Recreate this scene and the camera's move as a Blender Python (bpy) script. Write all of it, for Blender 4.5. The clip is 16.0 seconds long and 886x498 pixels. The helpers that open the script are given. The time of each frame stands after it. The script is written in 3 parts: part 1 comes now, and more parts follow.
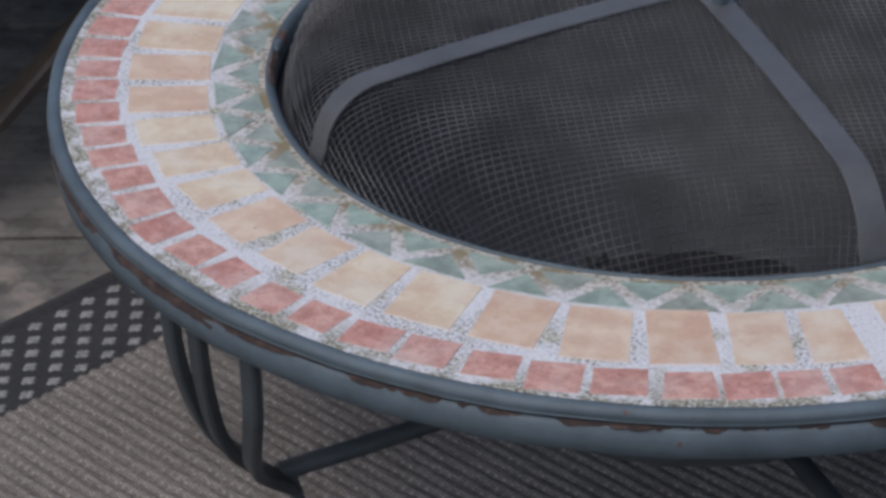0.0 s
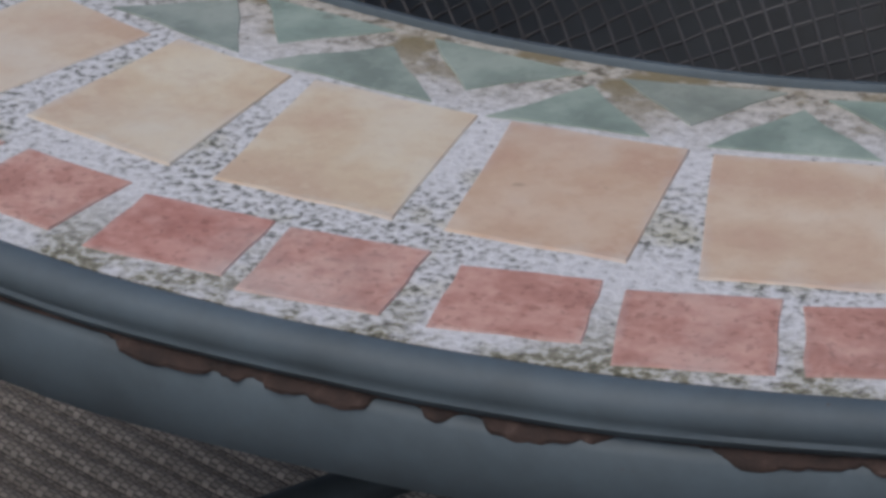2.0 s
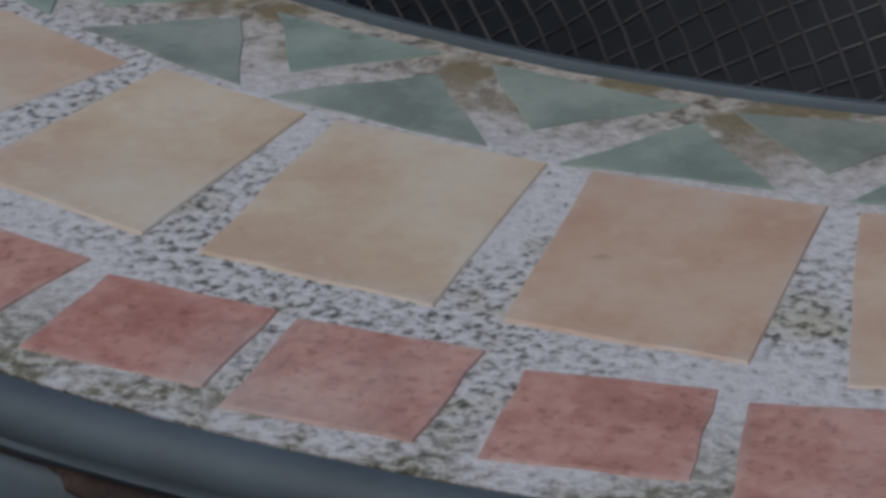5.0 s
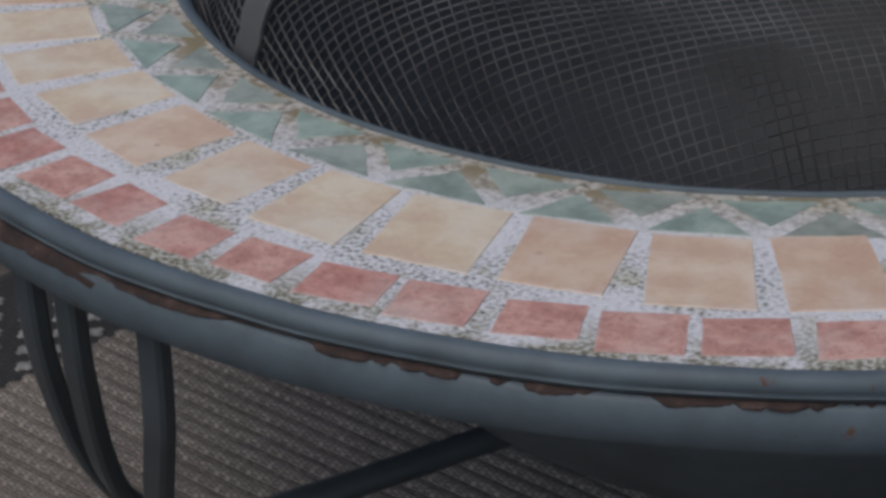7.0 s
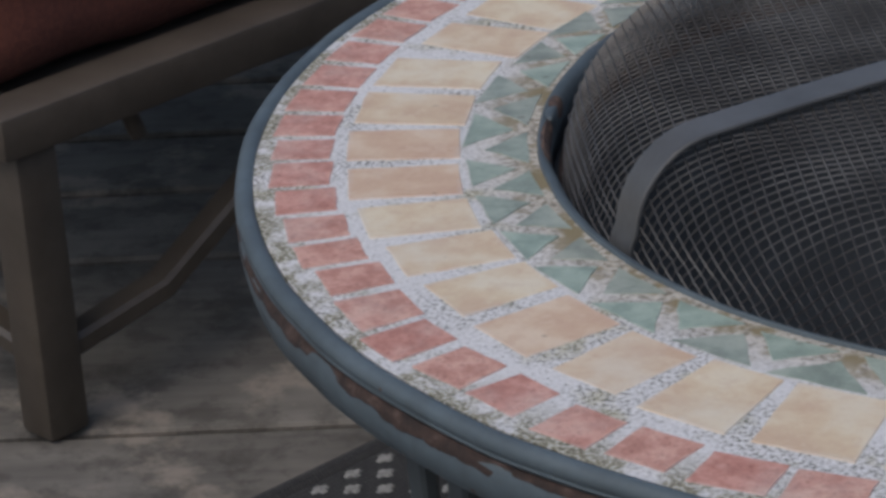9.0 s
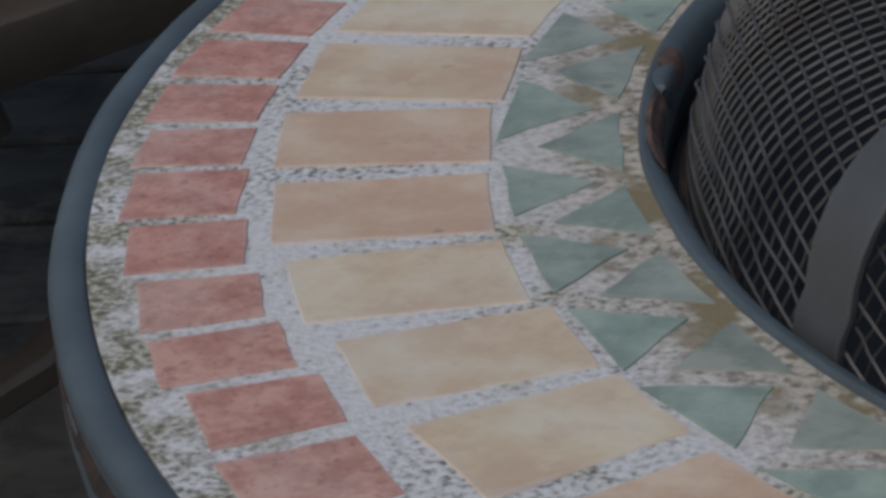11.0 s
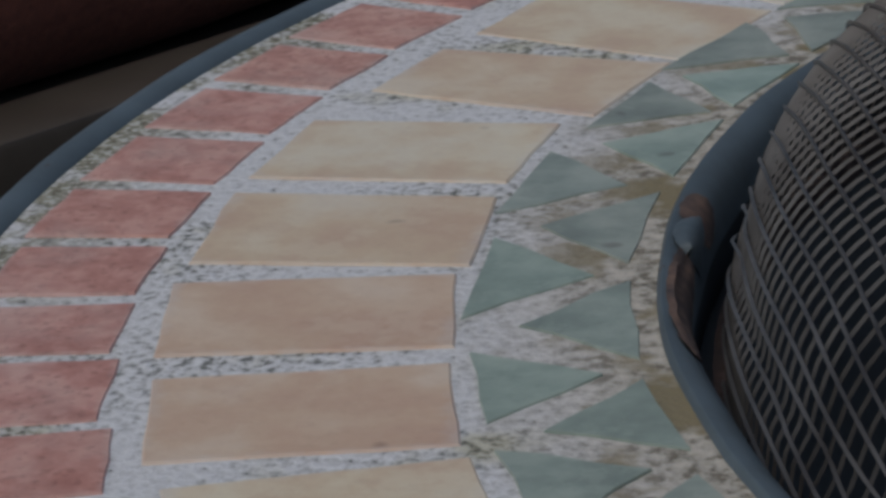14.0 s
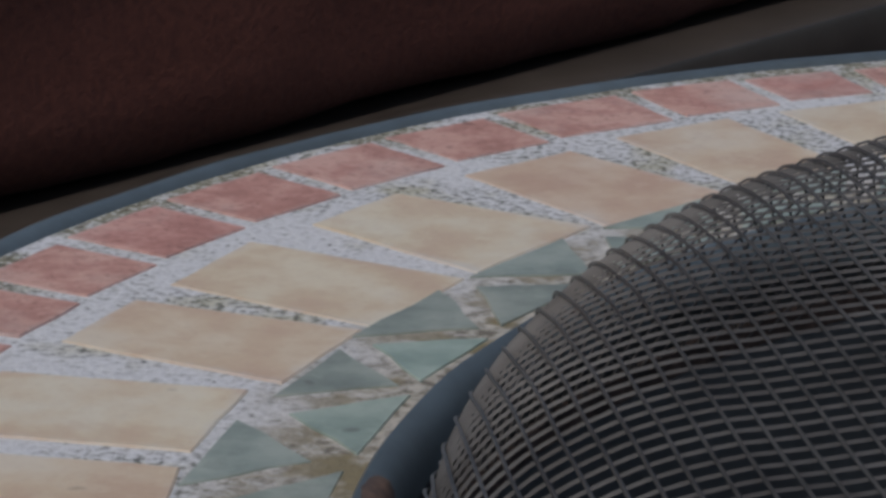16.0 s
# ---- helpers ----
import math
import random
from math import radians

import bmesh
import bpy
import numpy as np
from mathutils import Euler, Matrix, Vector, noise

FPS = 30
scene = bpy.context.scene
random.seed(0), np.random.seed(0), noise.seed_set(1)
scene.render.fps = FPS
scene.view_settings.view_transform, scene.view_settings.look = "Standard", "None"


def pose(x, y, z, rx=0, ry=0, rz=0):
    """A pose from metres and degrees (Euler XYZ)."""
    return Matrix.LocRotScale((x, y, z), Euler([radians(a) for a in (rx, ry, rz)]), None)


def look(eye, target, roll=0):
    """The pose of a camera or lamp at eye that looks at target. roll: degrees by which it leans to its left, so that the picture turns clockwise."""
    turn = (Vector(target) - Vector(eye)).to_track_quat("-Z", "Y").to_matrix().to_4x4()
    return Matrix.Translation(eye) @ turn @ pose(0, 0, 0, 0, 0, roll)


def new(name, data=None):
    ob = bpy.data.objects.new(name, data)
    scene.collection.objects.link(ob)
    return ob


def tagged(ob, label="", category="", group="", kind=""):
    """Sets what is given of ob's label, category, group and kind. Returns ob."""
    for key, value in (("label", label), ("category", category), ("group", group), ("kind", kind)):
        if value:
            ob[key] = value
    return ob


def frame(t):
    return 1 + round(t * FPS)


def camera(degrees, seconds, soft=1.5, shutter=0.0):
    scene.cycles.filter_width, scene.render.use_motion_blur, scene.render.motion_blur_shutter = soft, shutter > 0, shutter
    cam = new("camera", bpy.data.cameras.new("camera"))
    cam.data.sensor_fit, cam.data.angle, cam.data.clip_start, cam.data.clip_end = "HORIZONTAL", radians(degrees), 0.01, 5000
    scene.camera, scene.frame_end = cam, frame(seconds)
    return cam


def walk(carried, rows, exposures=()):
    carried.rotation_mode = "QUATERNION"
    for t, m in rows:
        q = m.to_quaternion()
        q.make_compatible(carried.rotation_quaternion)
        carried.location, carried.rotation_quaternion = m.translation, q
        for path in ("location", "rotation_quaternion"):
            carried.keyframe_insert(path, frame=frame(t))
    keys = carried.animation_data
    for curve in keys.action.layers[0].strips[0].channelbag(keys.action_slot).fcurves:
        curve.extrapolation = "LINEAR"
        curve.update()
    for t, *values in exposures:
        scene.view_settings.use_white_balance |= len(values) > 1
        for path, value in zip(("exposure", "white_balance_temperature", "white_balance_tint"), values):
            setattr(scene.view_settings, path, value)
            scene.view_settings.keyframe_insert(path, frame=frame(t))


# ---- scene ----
from math import cos, sin, tau, pi, sqrt

# ---- camera and its walk ----
cam = camera(16.0, 16.0, soft=3.3)
PATH = [
    (0, (0.3611, -2.2186, 1.5113), (0.1662, -1.4651, 1.0595), -1.343),
    (0.5, (0.3417, -2.1785, 1.3432), (0.1627, -1.4094, 0.9114), -3.258),
    (1, (0.1878, -1.9428, 1.2192), (0.0775, -1.1664, 0.7777), 0.302),
    (1.5, (0.1067, -1.3598, 0.8552), (-0.0454, -0.5790, 0.4343), 0.706),
    (2, (0.0656, -1.1192, 0.7464), (-0.1042, -0.3446, 0.3208), -0.813),
    (2.5, (0.0326, -0.9492, 0.6553), (-0.1525, -0.1752, 0.2349), -1.025),
    (3, (0.0268, -0.9390, 0.6455), (-0.1583, -0.1610, 0.2328), -1.497),
    (3.5, (0.0313, -0.9325, 0.6487), (-0.1614, -0.1574, 0.2337), -1.735),
    (4, (0.0342, -0.9327, 0.6530), (-0.1639, -0.1601, 0.2362), -2.124),
    (4.2, (0.0301, -0.9335, 0.6566), (-0.1592, -0.1612, 0.2351), -1.933),
    (6.3, (0.0632, -1.0357, 0.7173), (-0.1405, -0.2649, 0.2997), -2.873),
    (6.5, (0.0802, -1.2412, 0.8305), (-0.0917, -0.4661, 0.4067), -1.720),
    (7, (0.1486, -1.6342, 1.0066), (-0.0194, -0.8481, 0.6018), -1.539),
    (7.5, (0.1390, -1.6621, 1.0304), (-0.0348, -0.8797, 0.6209), -2.796),
    (8, (0.1408, -1.6605, 1.0345), (-0.0429, -0.8802, 0.6254), -3.592),
    (8.5, (0.1089, -1.7003, 1.0640), (-0.1167, -0.9206, 0.6751), -3.651),
    (9, (0.1061, -1.6880, 1.0562), (-0.1386, -0.9027, 0.6908), -4.096),
    (9.2, (0.0629, -1.6553, 1.0492), (-0.1631, -0.8641, 0.6846), -3.511),
    (11.3, (-0.1404, -0.8221, 0.6686), (-0.4075, -0.0406, 0.3110), -4.739),
    (11.5, (-0.1664, -0.7657, 0.6379), (-0.4267, 0.0200, 0.2845), -4.129),
    (12, (-0.1861, -0.7115, 0.6184), (-0.4451, 0.0722, 0.2596), -4.656),
    (12.5, (-0.1865, -0.7106, 0.6180), (-0.4435, 0.0759, 0.2639), -4.509),
    (13, (-0.1871, -0.7104, 0.6218), (-0.4362, 0.0851, 0.2825), -3.871),
    (13.5, (-0.1848, -0.7060, 0.6239), (-0.4387, 0.0927, 0.2958), -3.653),
    (14, (-0.1834, -0.7023, 0.6261), (-0.4407, 0.1041, 0.3203), -4.618),
    (14.5, (-0.1791, -0.6957, 0.6543), (-0.4303, 0.1136, 0.3511), -3.059),
    (15, (-0.1816, -0.6955, 0.6522), (-0.4039, 0.1312, 0.3747), -1.779),
    (15.5, (-0.1780, -0.6956, 0.6522), (-0.3765, 0.1391, 0.3804), -0.745),
    (16, (-0.1828, -0.6957, 0.6536), (-0.3574, 0.1462, 0.3876), 0.441),
]
# the clip's own metering: brighter in the wide views, darker in the close ones
EXPOSURE = [(0, 0.32, 6080, 10), (0.5, 0.42, 6120, 10), (1, 0.44, 6200, 9), (1.5, 0.30, 6220, 9), (2, 0.02, 6260, 9), (2.5, -0.29, 6200, 7), (3, -0.42, 6200, 7), (4, -0.5, 6200, 7), (6.3, -0.6, 6250, 8), (6.5, -0.5, 6300, 8),
            (7, -0.03, 6280, 9), (8, 0.06, 6270, 9), (9.2, 0.1, 6320, 8), (11.3, -0.45, 6320, 6), (12, -0.60, 6310, 6), (12.5, -0.57, 6300, 6), (14, -0.49, 6270, 5), (16, -0.25, 6350, 7)]
walk(cam, [(t, look(eye, target, roll)) for t, eye, target, roll in PATH],
     exposures=EXPOSURE)

# ---- world and sun: bright shade under an overcast sky ----
SUN_EL, SUN_AZ = radians(58), radians(205)
world = bpy.data.worlds.new("sky")
scene.world = world
world.use_nodes = True
wt = world.node_tree
sky = wt.nodes.new("ShaderNodeTexSky")
sky.sky_type, sky.sun_disc = "NISHITA", False
sky.sun_elevation, sky.sun_rotation = SUN_EL, SUN_AZ
sky.air_density, sky.dust_density = 1.0, 4.0
wt.nodes["Background"].inputs["Strength"].default_value = 0.118
wt.links.new(sky.outputs[0], wt.nodes["Background"].inputs["Color"])
sun = new("sun", bpy.data.lights.new("sun", "SUN"))
sun.data.energy, sun.data.angle, sun.data.color = 0.35, radians(40), (1.0, 0.95, 0.88)
sun.matrix_world = look((3 * cos(pi / 2 - SUN_AZ) * cos(SUN_EL), 3 * sin(pi / 2 - SUN_AZ) * cos(SUN_EL), 3 * sin(SUN_EL)), (0, 0, 0))


# ---- materials ----
def material(name, base, rough=0.6, metal=0.0):
    m = bpy.data.materials.new(name)
    m.use_nodes = True
    b = m.node_tree.nodes["Principled BSDF"]
    b.inputs["Base Color"].default_value = (*base, 1)
    b.inputs["Roughness"].default_value = rough
    b.inputs["Metallic"].default_value = metal
    return m, m.node_tree.nodes, m.node_tree.links, b


def coords(n, l, scale=(1, 1, 1)):
    tc, mp = n.new("ShaderNodeTexCoord"), n.new("ShaderNodeMapping")
    mp.inputs["Scale"].default_value = scale
    l.new(tc.outputs["Object"], mp.inputs["Vector"])
    return mp.outputs["Vector"]


def world_coords(n):
    return n.new("ShaderNodeNewGeometry").outputs["Position"]


def noise_tex(n, l, vec, scale, detail=4.0, rough=0.55):
    t = n.new("ShaderNodeTexNoise")
    t.inputs["Scale"].default_value, t.inputs["Detail"].default_value = scale, detail
    t.inputs["Roughness"].default_value = rough
    l.new(vec, t.inputs["Vector"])
    return t.outputs["Fac"]


def ramp(n, l, fac, stops):
    r = n.new("ShaderNodeValToRGB")
    while len(r.color_ramp.elements) < len(stops):
        r.color_ramp.elements.new(0.5)
    for e, (p, c) in zip(r.color_ramp.elements, stops):
        e.position, e.color = p, (*c, 1) if len(c) == 3 else c
    l.new(fac, r.inputs["Fac"])
    return r.outputs["Color"]


def mixed(n, l, fac, a, b, blend="MIX"):
    m = n.new("ShaderNodeMix")
    m.data_type, m.blend_type = "RGBA", blend
    if isinstance(fac, (int, float)):
        m.inputs["Factor"].default_value = fac
    else:
        l.new(fac, m.inputs["Factor"])
    for sock, v in ((m.inputs[6], a), (m.inputs[7], b)):
        if isinstance(v, tuple):
            sock.default_value = (*v, 1)
        else:
            l.new(v, sock)
    return m.outputs[2]


def bump(n, l, b, height, strength, distance=0.002):
    u = n.new("ShaderNodeBump")
    u.inputs["Strength"].default_value, u.inputs["Distance"].default_value = strength, distance
    l.new(height, u.inputs["Height"])
    l.new(u.outputs["Normal"], b.inputs["Normal"])


def tile_material(name, dark, mid, light, rough, grain=240.0, cloud=22.0, streak=(1, 1, 1), pitted=0.1, smear=0.0):
    """Glazed or tumbled tile: cloudy mottling, fine grain, a tone of its own for each tile."""
    m, n, l, b = material(name, mid, rough)
    info = n.new("ShaderNodeObjectInfo")
    pos = world_coords(n)
    mp = n.new("ShaderNodeMapping")
    mp.inputs["Scale"].default_value = streak
    l.new(pos, mp.inputs["Vector"])
    big = noise_tex(n, l, mp.outputs[0], cloud, 3.0, 0.5)
    col = ramp(n, l, big, [(0.36, dark), (0.50, mid), (0.63, light)])
    fine = noise_tex(n, l, pos, grain, 3.0, 0.6)
    col = mixed(n, l, 0.22, col, ramp(n, l, fine, [(0.3, dark), (0.7, light)]))
    blotch = noise_tex(n, l, pos, cloud * 1.9, 7.0, 0.62)
    col = mixed(n, l, ramp(n, l, blotch, [(0.53, (0, 0, 0)), (0.60, (0.42,) * 3)]), col, light)
    col = mixed(n, l, ramp(n, l, blotch, [(0.36, (0.35,) * 3), (0.43, (0, 0, 0))]), col, dark)
    tone = ramp(n, l, info.outputs["Random"], [(0.0, (0.95, 0.86, 0.82)), (0.35, (1.0, 0.95, 0.93)), (0.65, (1.0, 1.0, 0.95)), (1.0, (1.05, 1.10, 1.06))])
    col = mixed(n, l, 1.0, col, tone, "MULTIPLY")
    spots = ramp(n, l, noise_tex(n, l, pos, 95.0, 1.0, 0.3), [(0.19, (0.55, 0.5, 0.48)), (0.24, (1, 1, 1))])
    col = mixed(n, l, 0.8, col, spots, "MULTIPLY")
    pits = ramp(n, l, noise_tex(n, l, pos, 420.0, 2.0, 0.5), [(0.33, (0.62, 0.56, 0.54)), (0.42, (1, 1, 1))])
    col = mixed(n, l, pitted, col, pits, "MULTIPLY")
    if smear:
        tc = n.new("ShaderNodeTexCoord")
        ab = n.new("ShaderNodeVectorMath")
        ab.operation = "ABSOLUTE"
        l.new(tc.outputs["Object"], ab.inputs[0])
        xyz = n.new("ShaderNodeSeparateXYZ")
        l.new(ab.outputs[0], xyz.inputs[0])
        mx = n.new("ShaderNodeMath")
        mx.operation = "MAXIMUM"
        l.new(xyz.outputs[0], mx.inputs[0])
        l.new(xyz.outputs[1], mx.inputs[1])
        ad = n.new("ShaderNodeMath")
        ad.operation = "MULTIPLY_ADD"
        ad.inputs[1].default_value, ad.inputs[2].default_value = 0.16, -0.08
        l.new(noise_tex(n, l, pos, 130.0, 4.0, 0.6), ad.inputs[0])
        sm = n.new("ShaderNodeMath")
        l.new(mx.outputs[0], sm.inputs[0])
        l.new(ad.outputs[0], sm.inputs[1])
        edge = ramp(n, l, sm.outputs[0], [(0.455, (0, 0, 0)), (0.56, (smear,) * 3)])
        col = mixed(n, l, edge, col, (0.60, 0.58, 0.57))
        film = ramp(n, l, noise_tex(n, l, pos, 17.0, 5.0, 0.6), [(0.50, (0, 0, 0)), (0.75, (0.45,) * 3)])
        col = mixed(n, l, film, col, (0.62, 0.58, 0.53))
    l.new(col, b.inputs["Base Color"])
    bump(n, l, b, fine, 0.25, 0.0006)
    return m


BEIGE = tile_material("beige_tile", (0.56, 0.395, 0.288), (0.625, 0.485, 0.348), (0.70, 0.60, 0.47), 0.5, 260, 34, smear=0.55)
RED = tile_material("terracotta_tile", (0.40, 0.19, 0.157), (0.495, 0.25, 0.207), (0.61, 0.36, 0.31), 0.62, 300, 75, pitted=0.6, smear=0.4)
GREEN = tile_material("green_slate_tile", (0.19, 0.235, 0.205), (0.265, 0.325, 0.285), (0.37, 0.43, 0.38), 0.42, 200, 45)


def grout_material():
    """Pale cement with dark pits and chips, ochre moss in patches near the green ring."""
    m, n, l, b = material("speckled_grout", (0.6, 0.6, 0.6), 0.85)
    pos = world_coords(n)
    chips = noise_tex(n, l, pos, 390.0, 3.0, 0.55)
    patch = noise_tex(n, l, pos, 15.0, 3.0, 0.6)
    base_dark = (0.13, 0.13, 0.12)
    speck = ramp(n, l, chips, [(0.34, base_dark), (0.43, (0.33, 0.33, 0.315)), (0.49, (0.56, 0.555, 0.555)), (0.66, (0.70, 0.695, 0.70))])
    clean = ramp(n, l, chips, [(0.29, (0.14, 0.14, 0.135)), (0.345, (0.52, 0.515, 0.515)), (0.50, (0.63, 0.625, 0.63)), (0.7, (0.69, 0.685, 0.69))])
    olive = ramp(n, l, noise_tex(n, l, pos, 30.0, 4.0, 0.6), [(0.54, (1, 1, 1)), (0.66, (0.80, 0.77, 0.62))])
    speck = mixed(n, l, 1.0, speck, olive, "MULTIPLY")
    dens = ramp(n, l, patch, [(0.46, (0, 0, 0)), (0.60, (1, 1, 1))])
    col = mixed(n, l, dens, clean, speck)
    sep = n.new("ShaderNodeVectorMath")
    sep.operation = "LENGTH"
    flat = n.new("ShaderNodeVectorMath")
    flat.operation = "MULTIPLY"
    flat.inputs[1].default_value = (1, 1, 0)
    l.new(pos, flat.inputs[0])
    l.new(flat.outputs[0], sep.inputs[0])
    ring = n.new("ShaderNodeMapRange")
    ring.inputs["From Min"].default_value, ring.inputs["From Max"].default_value = 0.389, 0.352
    l.new(sep.outputs["Value"], ring.inputs["Value"])
    rim_ring = n.new("ShaderNodeMapRange")
    rim_ring.inputs["From Min"].default_value, rim_ring.inputs["From Max"].default_value = 0.466, 0.501
    l.new(sep.outputs["Value"], rim_ring.inputs["Value"])
    dirt = n.new("ShaderNodeMath")
    dirt.operation = "MULTIPLY"
    l.new(rim_ring.outputs[0], dirt.inputs[0])
    l.new(ramp(n, l, noise_tex(n, l, pos, 36.0, 5.0, 0.65), [(0.41, (0, 0, 0)), (0.50, (0.92,) * 3)]), dirt.inputs[1])
    soil = ramp(n, l, chips, [(0.36, (0.10, 0.09, 0.055)), (0.50, (0.23, 0.215, 0.14)), (0.60, (0.48, 0.47, 0.42))])
    col = mixed(n, l, dirt.outputs[0], col, soil)
    moss_n = ramp(n, l, noise_tex(n, l, pos, 48.0, 3.0), [(0.50, (0, 0, 0)), (0.60, (1, 1, 1))])
    mm = n.new("ShaderNodeMath")
    mm.operation = "MULTIPLY"
    l.new(ring.outputs[0], mm.inputs[0])
    l.new(moss_n, mm.inputs[1])
    tan = n.new("ShaderNodeMath")
    tan.operation = "MULTIPLY"
    tan.inputs[1].default_value = 0.80
    l.new(ring.outputs[0], tan.inputs[0])
    col = mixed(n, l, tan.outputs[0], col, (0.385, 0.345, 0.27))
    grit = ramp(n, l, noise_tex(n, l, pos, 260.0, 4.0, 0.6), [(0.38, (0.42, 0.40, 0.36)), (0.48, (0.92, 0.92, 0.92)), (0.62, (1.25, 1.25, 1.27))])
    col = mixed(n, l, ring.outputs[0], col, mixed(n, l, 1.0, col, grit, "MULTIPLY"))
    col = mixed(n, l, mm.outputs[0], col, (0.23, 0.19, 0.11))
    l.new(col, b.inputs["Base Color"])
    bump(n, l, b, chips, 0.6, 0.0015)
    return m


GROUT = grout_material()


def paint_material(name, base, rough=0.42, rust=0.45, metal=0.0):
    """Weathered blue-grey enamel with chips of rust."""
    m, n, l, b = material(name, base, rough, metal)
    pos = world_coords(n)
    big = noise_tex(n, l, pos, 14.0, 5.0, 0.6)
    tint = ramp(n, l, big, [(0.3, tuple(c * 0.78 for c in base)), (0.7, tuple(min(1, c * 1.22) for c in base))])
    mask = ramp(n, l, noise_tex(n, l, pos, 42.0, 6.0, 0.7), [(0.62 + 0.1 * (1 - rust), (0, 0, 0)), (0.66 + 0.1 * (1 - rust), (1, 1, 1))])
    grime = ramp(n, l, noise_tex(n, l, pos, 55.0, 6.0, 0.7), [(0.35, (0.76, 0.72, 0.68)), (0.60, (1.05, 1.05, 1.05))])
    tint = mixed(n, l, 0.5, tint, grime, "MULTIPLY")
    l.new(mixed(n, l, mask, tint, (0.10, 0.055, 0.035)), b.inputs["Base Color"])
    l.new(ramp(n, l, mask, [(0, (rough,) * 3), (1, (0.85,) * 3)]), b.inputs["Roughness"])
    bump(n, l, b, noise_tex(n, l, pos, 120.0, 4.0), 0.12, 0.001)
    return m


STEEL = paint_material("blue_grey_enamel", (0.086, 0.113, 0.132), 0.6, 0.6)
LEGPAINT = paint_material("dark_enamel", (0.050, 0.060, 0.066), 0.45, 0.15)
BOWL = paint_material("sooty_steel", (0.034, 0.039, 0.044), 0.6, 0.2)
SHELL = paint_material("grey_bowl_paint", (0.095, 0.112, 0.124), 0.5, 0.3)
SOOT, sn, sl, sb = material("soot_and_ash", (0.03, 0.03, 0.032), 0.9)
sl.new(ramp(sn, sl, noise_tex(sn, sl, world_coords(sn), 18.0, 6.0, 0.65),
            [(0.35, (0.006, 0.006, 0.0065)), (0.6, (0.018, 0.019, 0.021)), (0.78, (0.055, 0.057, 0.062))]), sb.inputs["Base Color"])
MESH, _n, _l, _b = material("blackened_wire", (0.10, 0.10, 0.105), 0.5, 0.2)
_l.new(ramp(_n, _l, noise_tex(_n, _l, world_coords(_n), 20.0, 4.0), [(0.35, (0.052, 0.047, 0.045)), (0.7, (0.145, 0.140, 0.138))]), _b.inputs["Base Color"])
STRAP = paint_material("grey_strap_paint", (0.088, 0.09, 0.093), 0.42, 0.1)
RUST, rn, rl, rb = material("flaking_rust", (0.11, 0.055, 0.035), 0.9)
_f = noise_tex(rn, rl, world_coords(rn), 90.0, 5.0, 0.65)
rl.new(ramp(rn, rl, _f, [(0.3, (0.018, 0.014, 0.013)), (0.55, (0.052, 0.032, 0.026)), (0.76, (0.13, 0.09, 0.078))]), rb.inputs["Base Color"])
bump(rn, rl, rb, _f, 0.8, 0.002)
LIPRUST, rn, rl, rb = material("brown_rust", (0.13, 0.08, 0.06), 0.85)
_f = noise_tex(rn, rl, world_coords(rn), 130.0, 5.0, 0.65)
rl.new(ramp(rn, rl, _f, [(0.3, (0.045, 0.035, 0.034)), (0.52, (0.11, 0.072, 0.058)), (0.7, (0.22, 0.135, 0.095))]), rb.inputs["Base Color"])
bump(rn, rl, rb, _f, 0.6, 0.001)


def wood_material(name, dark, light, grain_dir):
    m, n, l, b = material(name, light, 0.85)
    info = n.new("ShaderNodeObjectInfo")
    tc = n.new("ShaderNodeTexCoord")
    add = n.new("ShaderNodeVectorMath")
    l.new(tc.outputs["Object"], add.inputs[0])
    l.new(info.outputs["Random"], add.inputs[1])
    mp = n.new("ShaderNodeMapping")
    mp.inputs["Scale"].default_value = grain_dir
    l.new(add.outputs[0], mp.inputs["Vector"])
    grain = noise_tex(n, l, mp.outputs[0], 60.0, 6.0, 0.65)
    stain = noise_tex(n, l, add.outputs[0], 5.0, 4.0, 0.6)
    col = ramp(n, l, grain, [(0.3, dark), (0.7, light)])
    col = mixed(n, l, 0.55, col, ramp(n, l, stain, [(0.35, dark), (0.5, tuple((p + q) / 2 for p, q in zip(dark, light))), (0.68, tuple(c * 1.3 for c in light))]))
    worn = ramp(n, l, noise_tex(n, l, world_coords(n), 6.5, 6.0, 0.65), [(0.53, (0, 0, 0)), (0.60, (0.6,) * 3)])
    col = mixed(n, l, worn, col, (0.31, 0.265, 0.22))
    soiled = ramp(n, l, noise_tex(n, l, world_coords(n), 21.0, 7.0, 0.7), [(0.40, (0.45, 0.44, 0.43)), (0.52, (1, 1, 1))])
    col = mixed(n, l, 0.7, col, soiled, "MULTIPLY")
    l.new(col, b.inputs["Base Color"])
    bump(n, l, b, grain, 0.35, 0.002)
    return m


DECK = wood_material("weathered_deck_wood", (0.070, 0.063, 0.055), (0.185, 0.170, 0.150), (0.07, 1, 1))


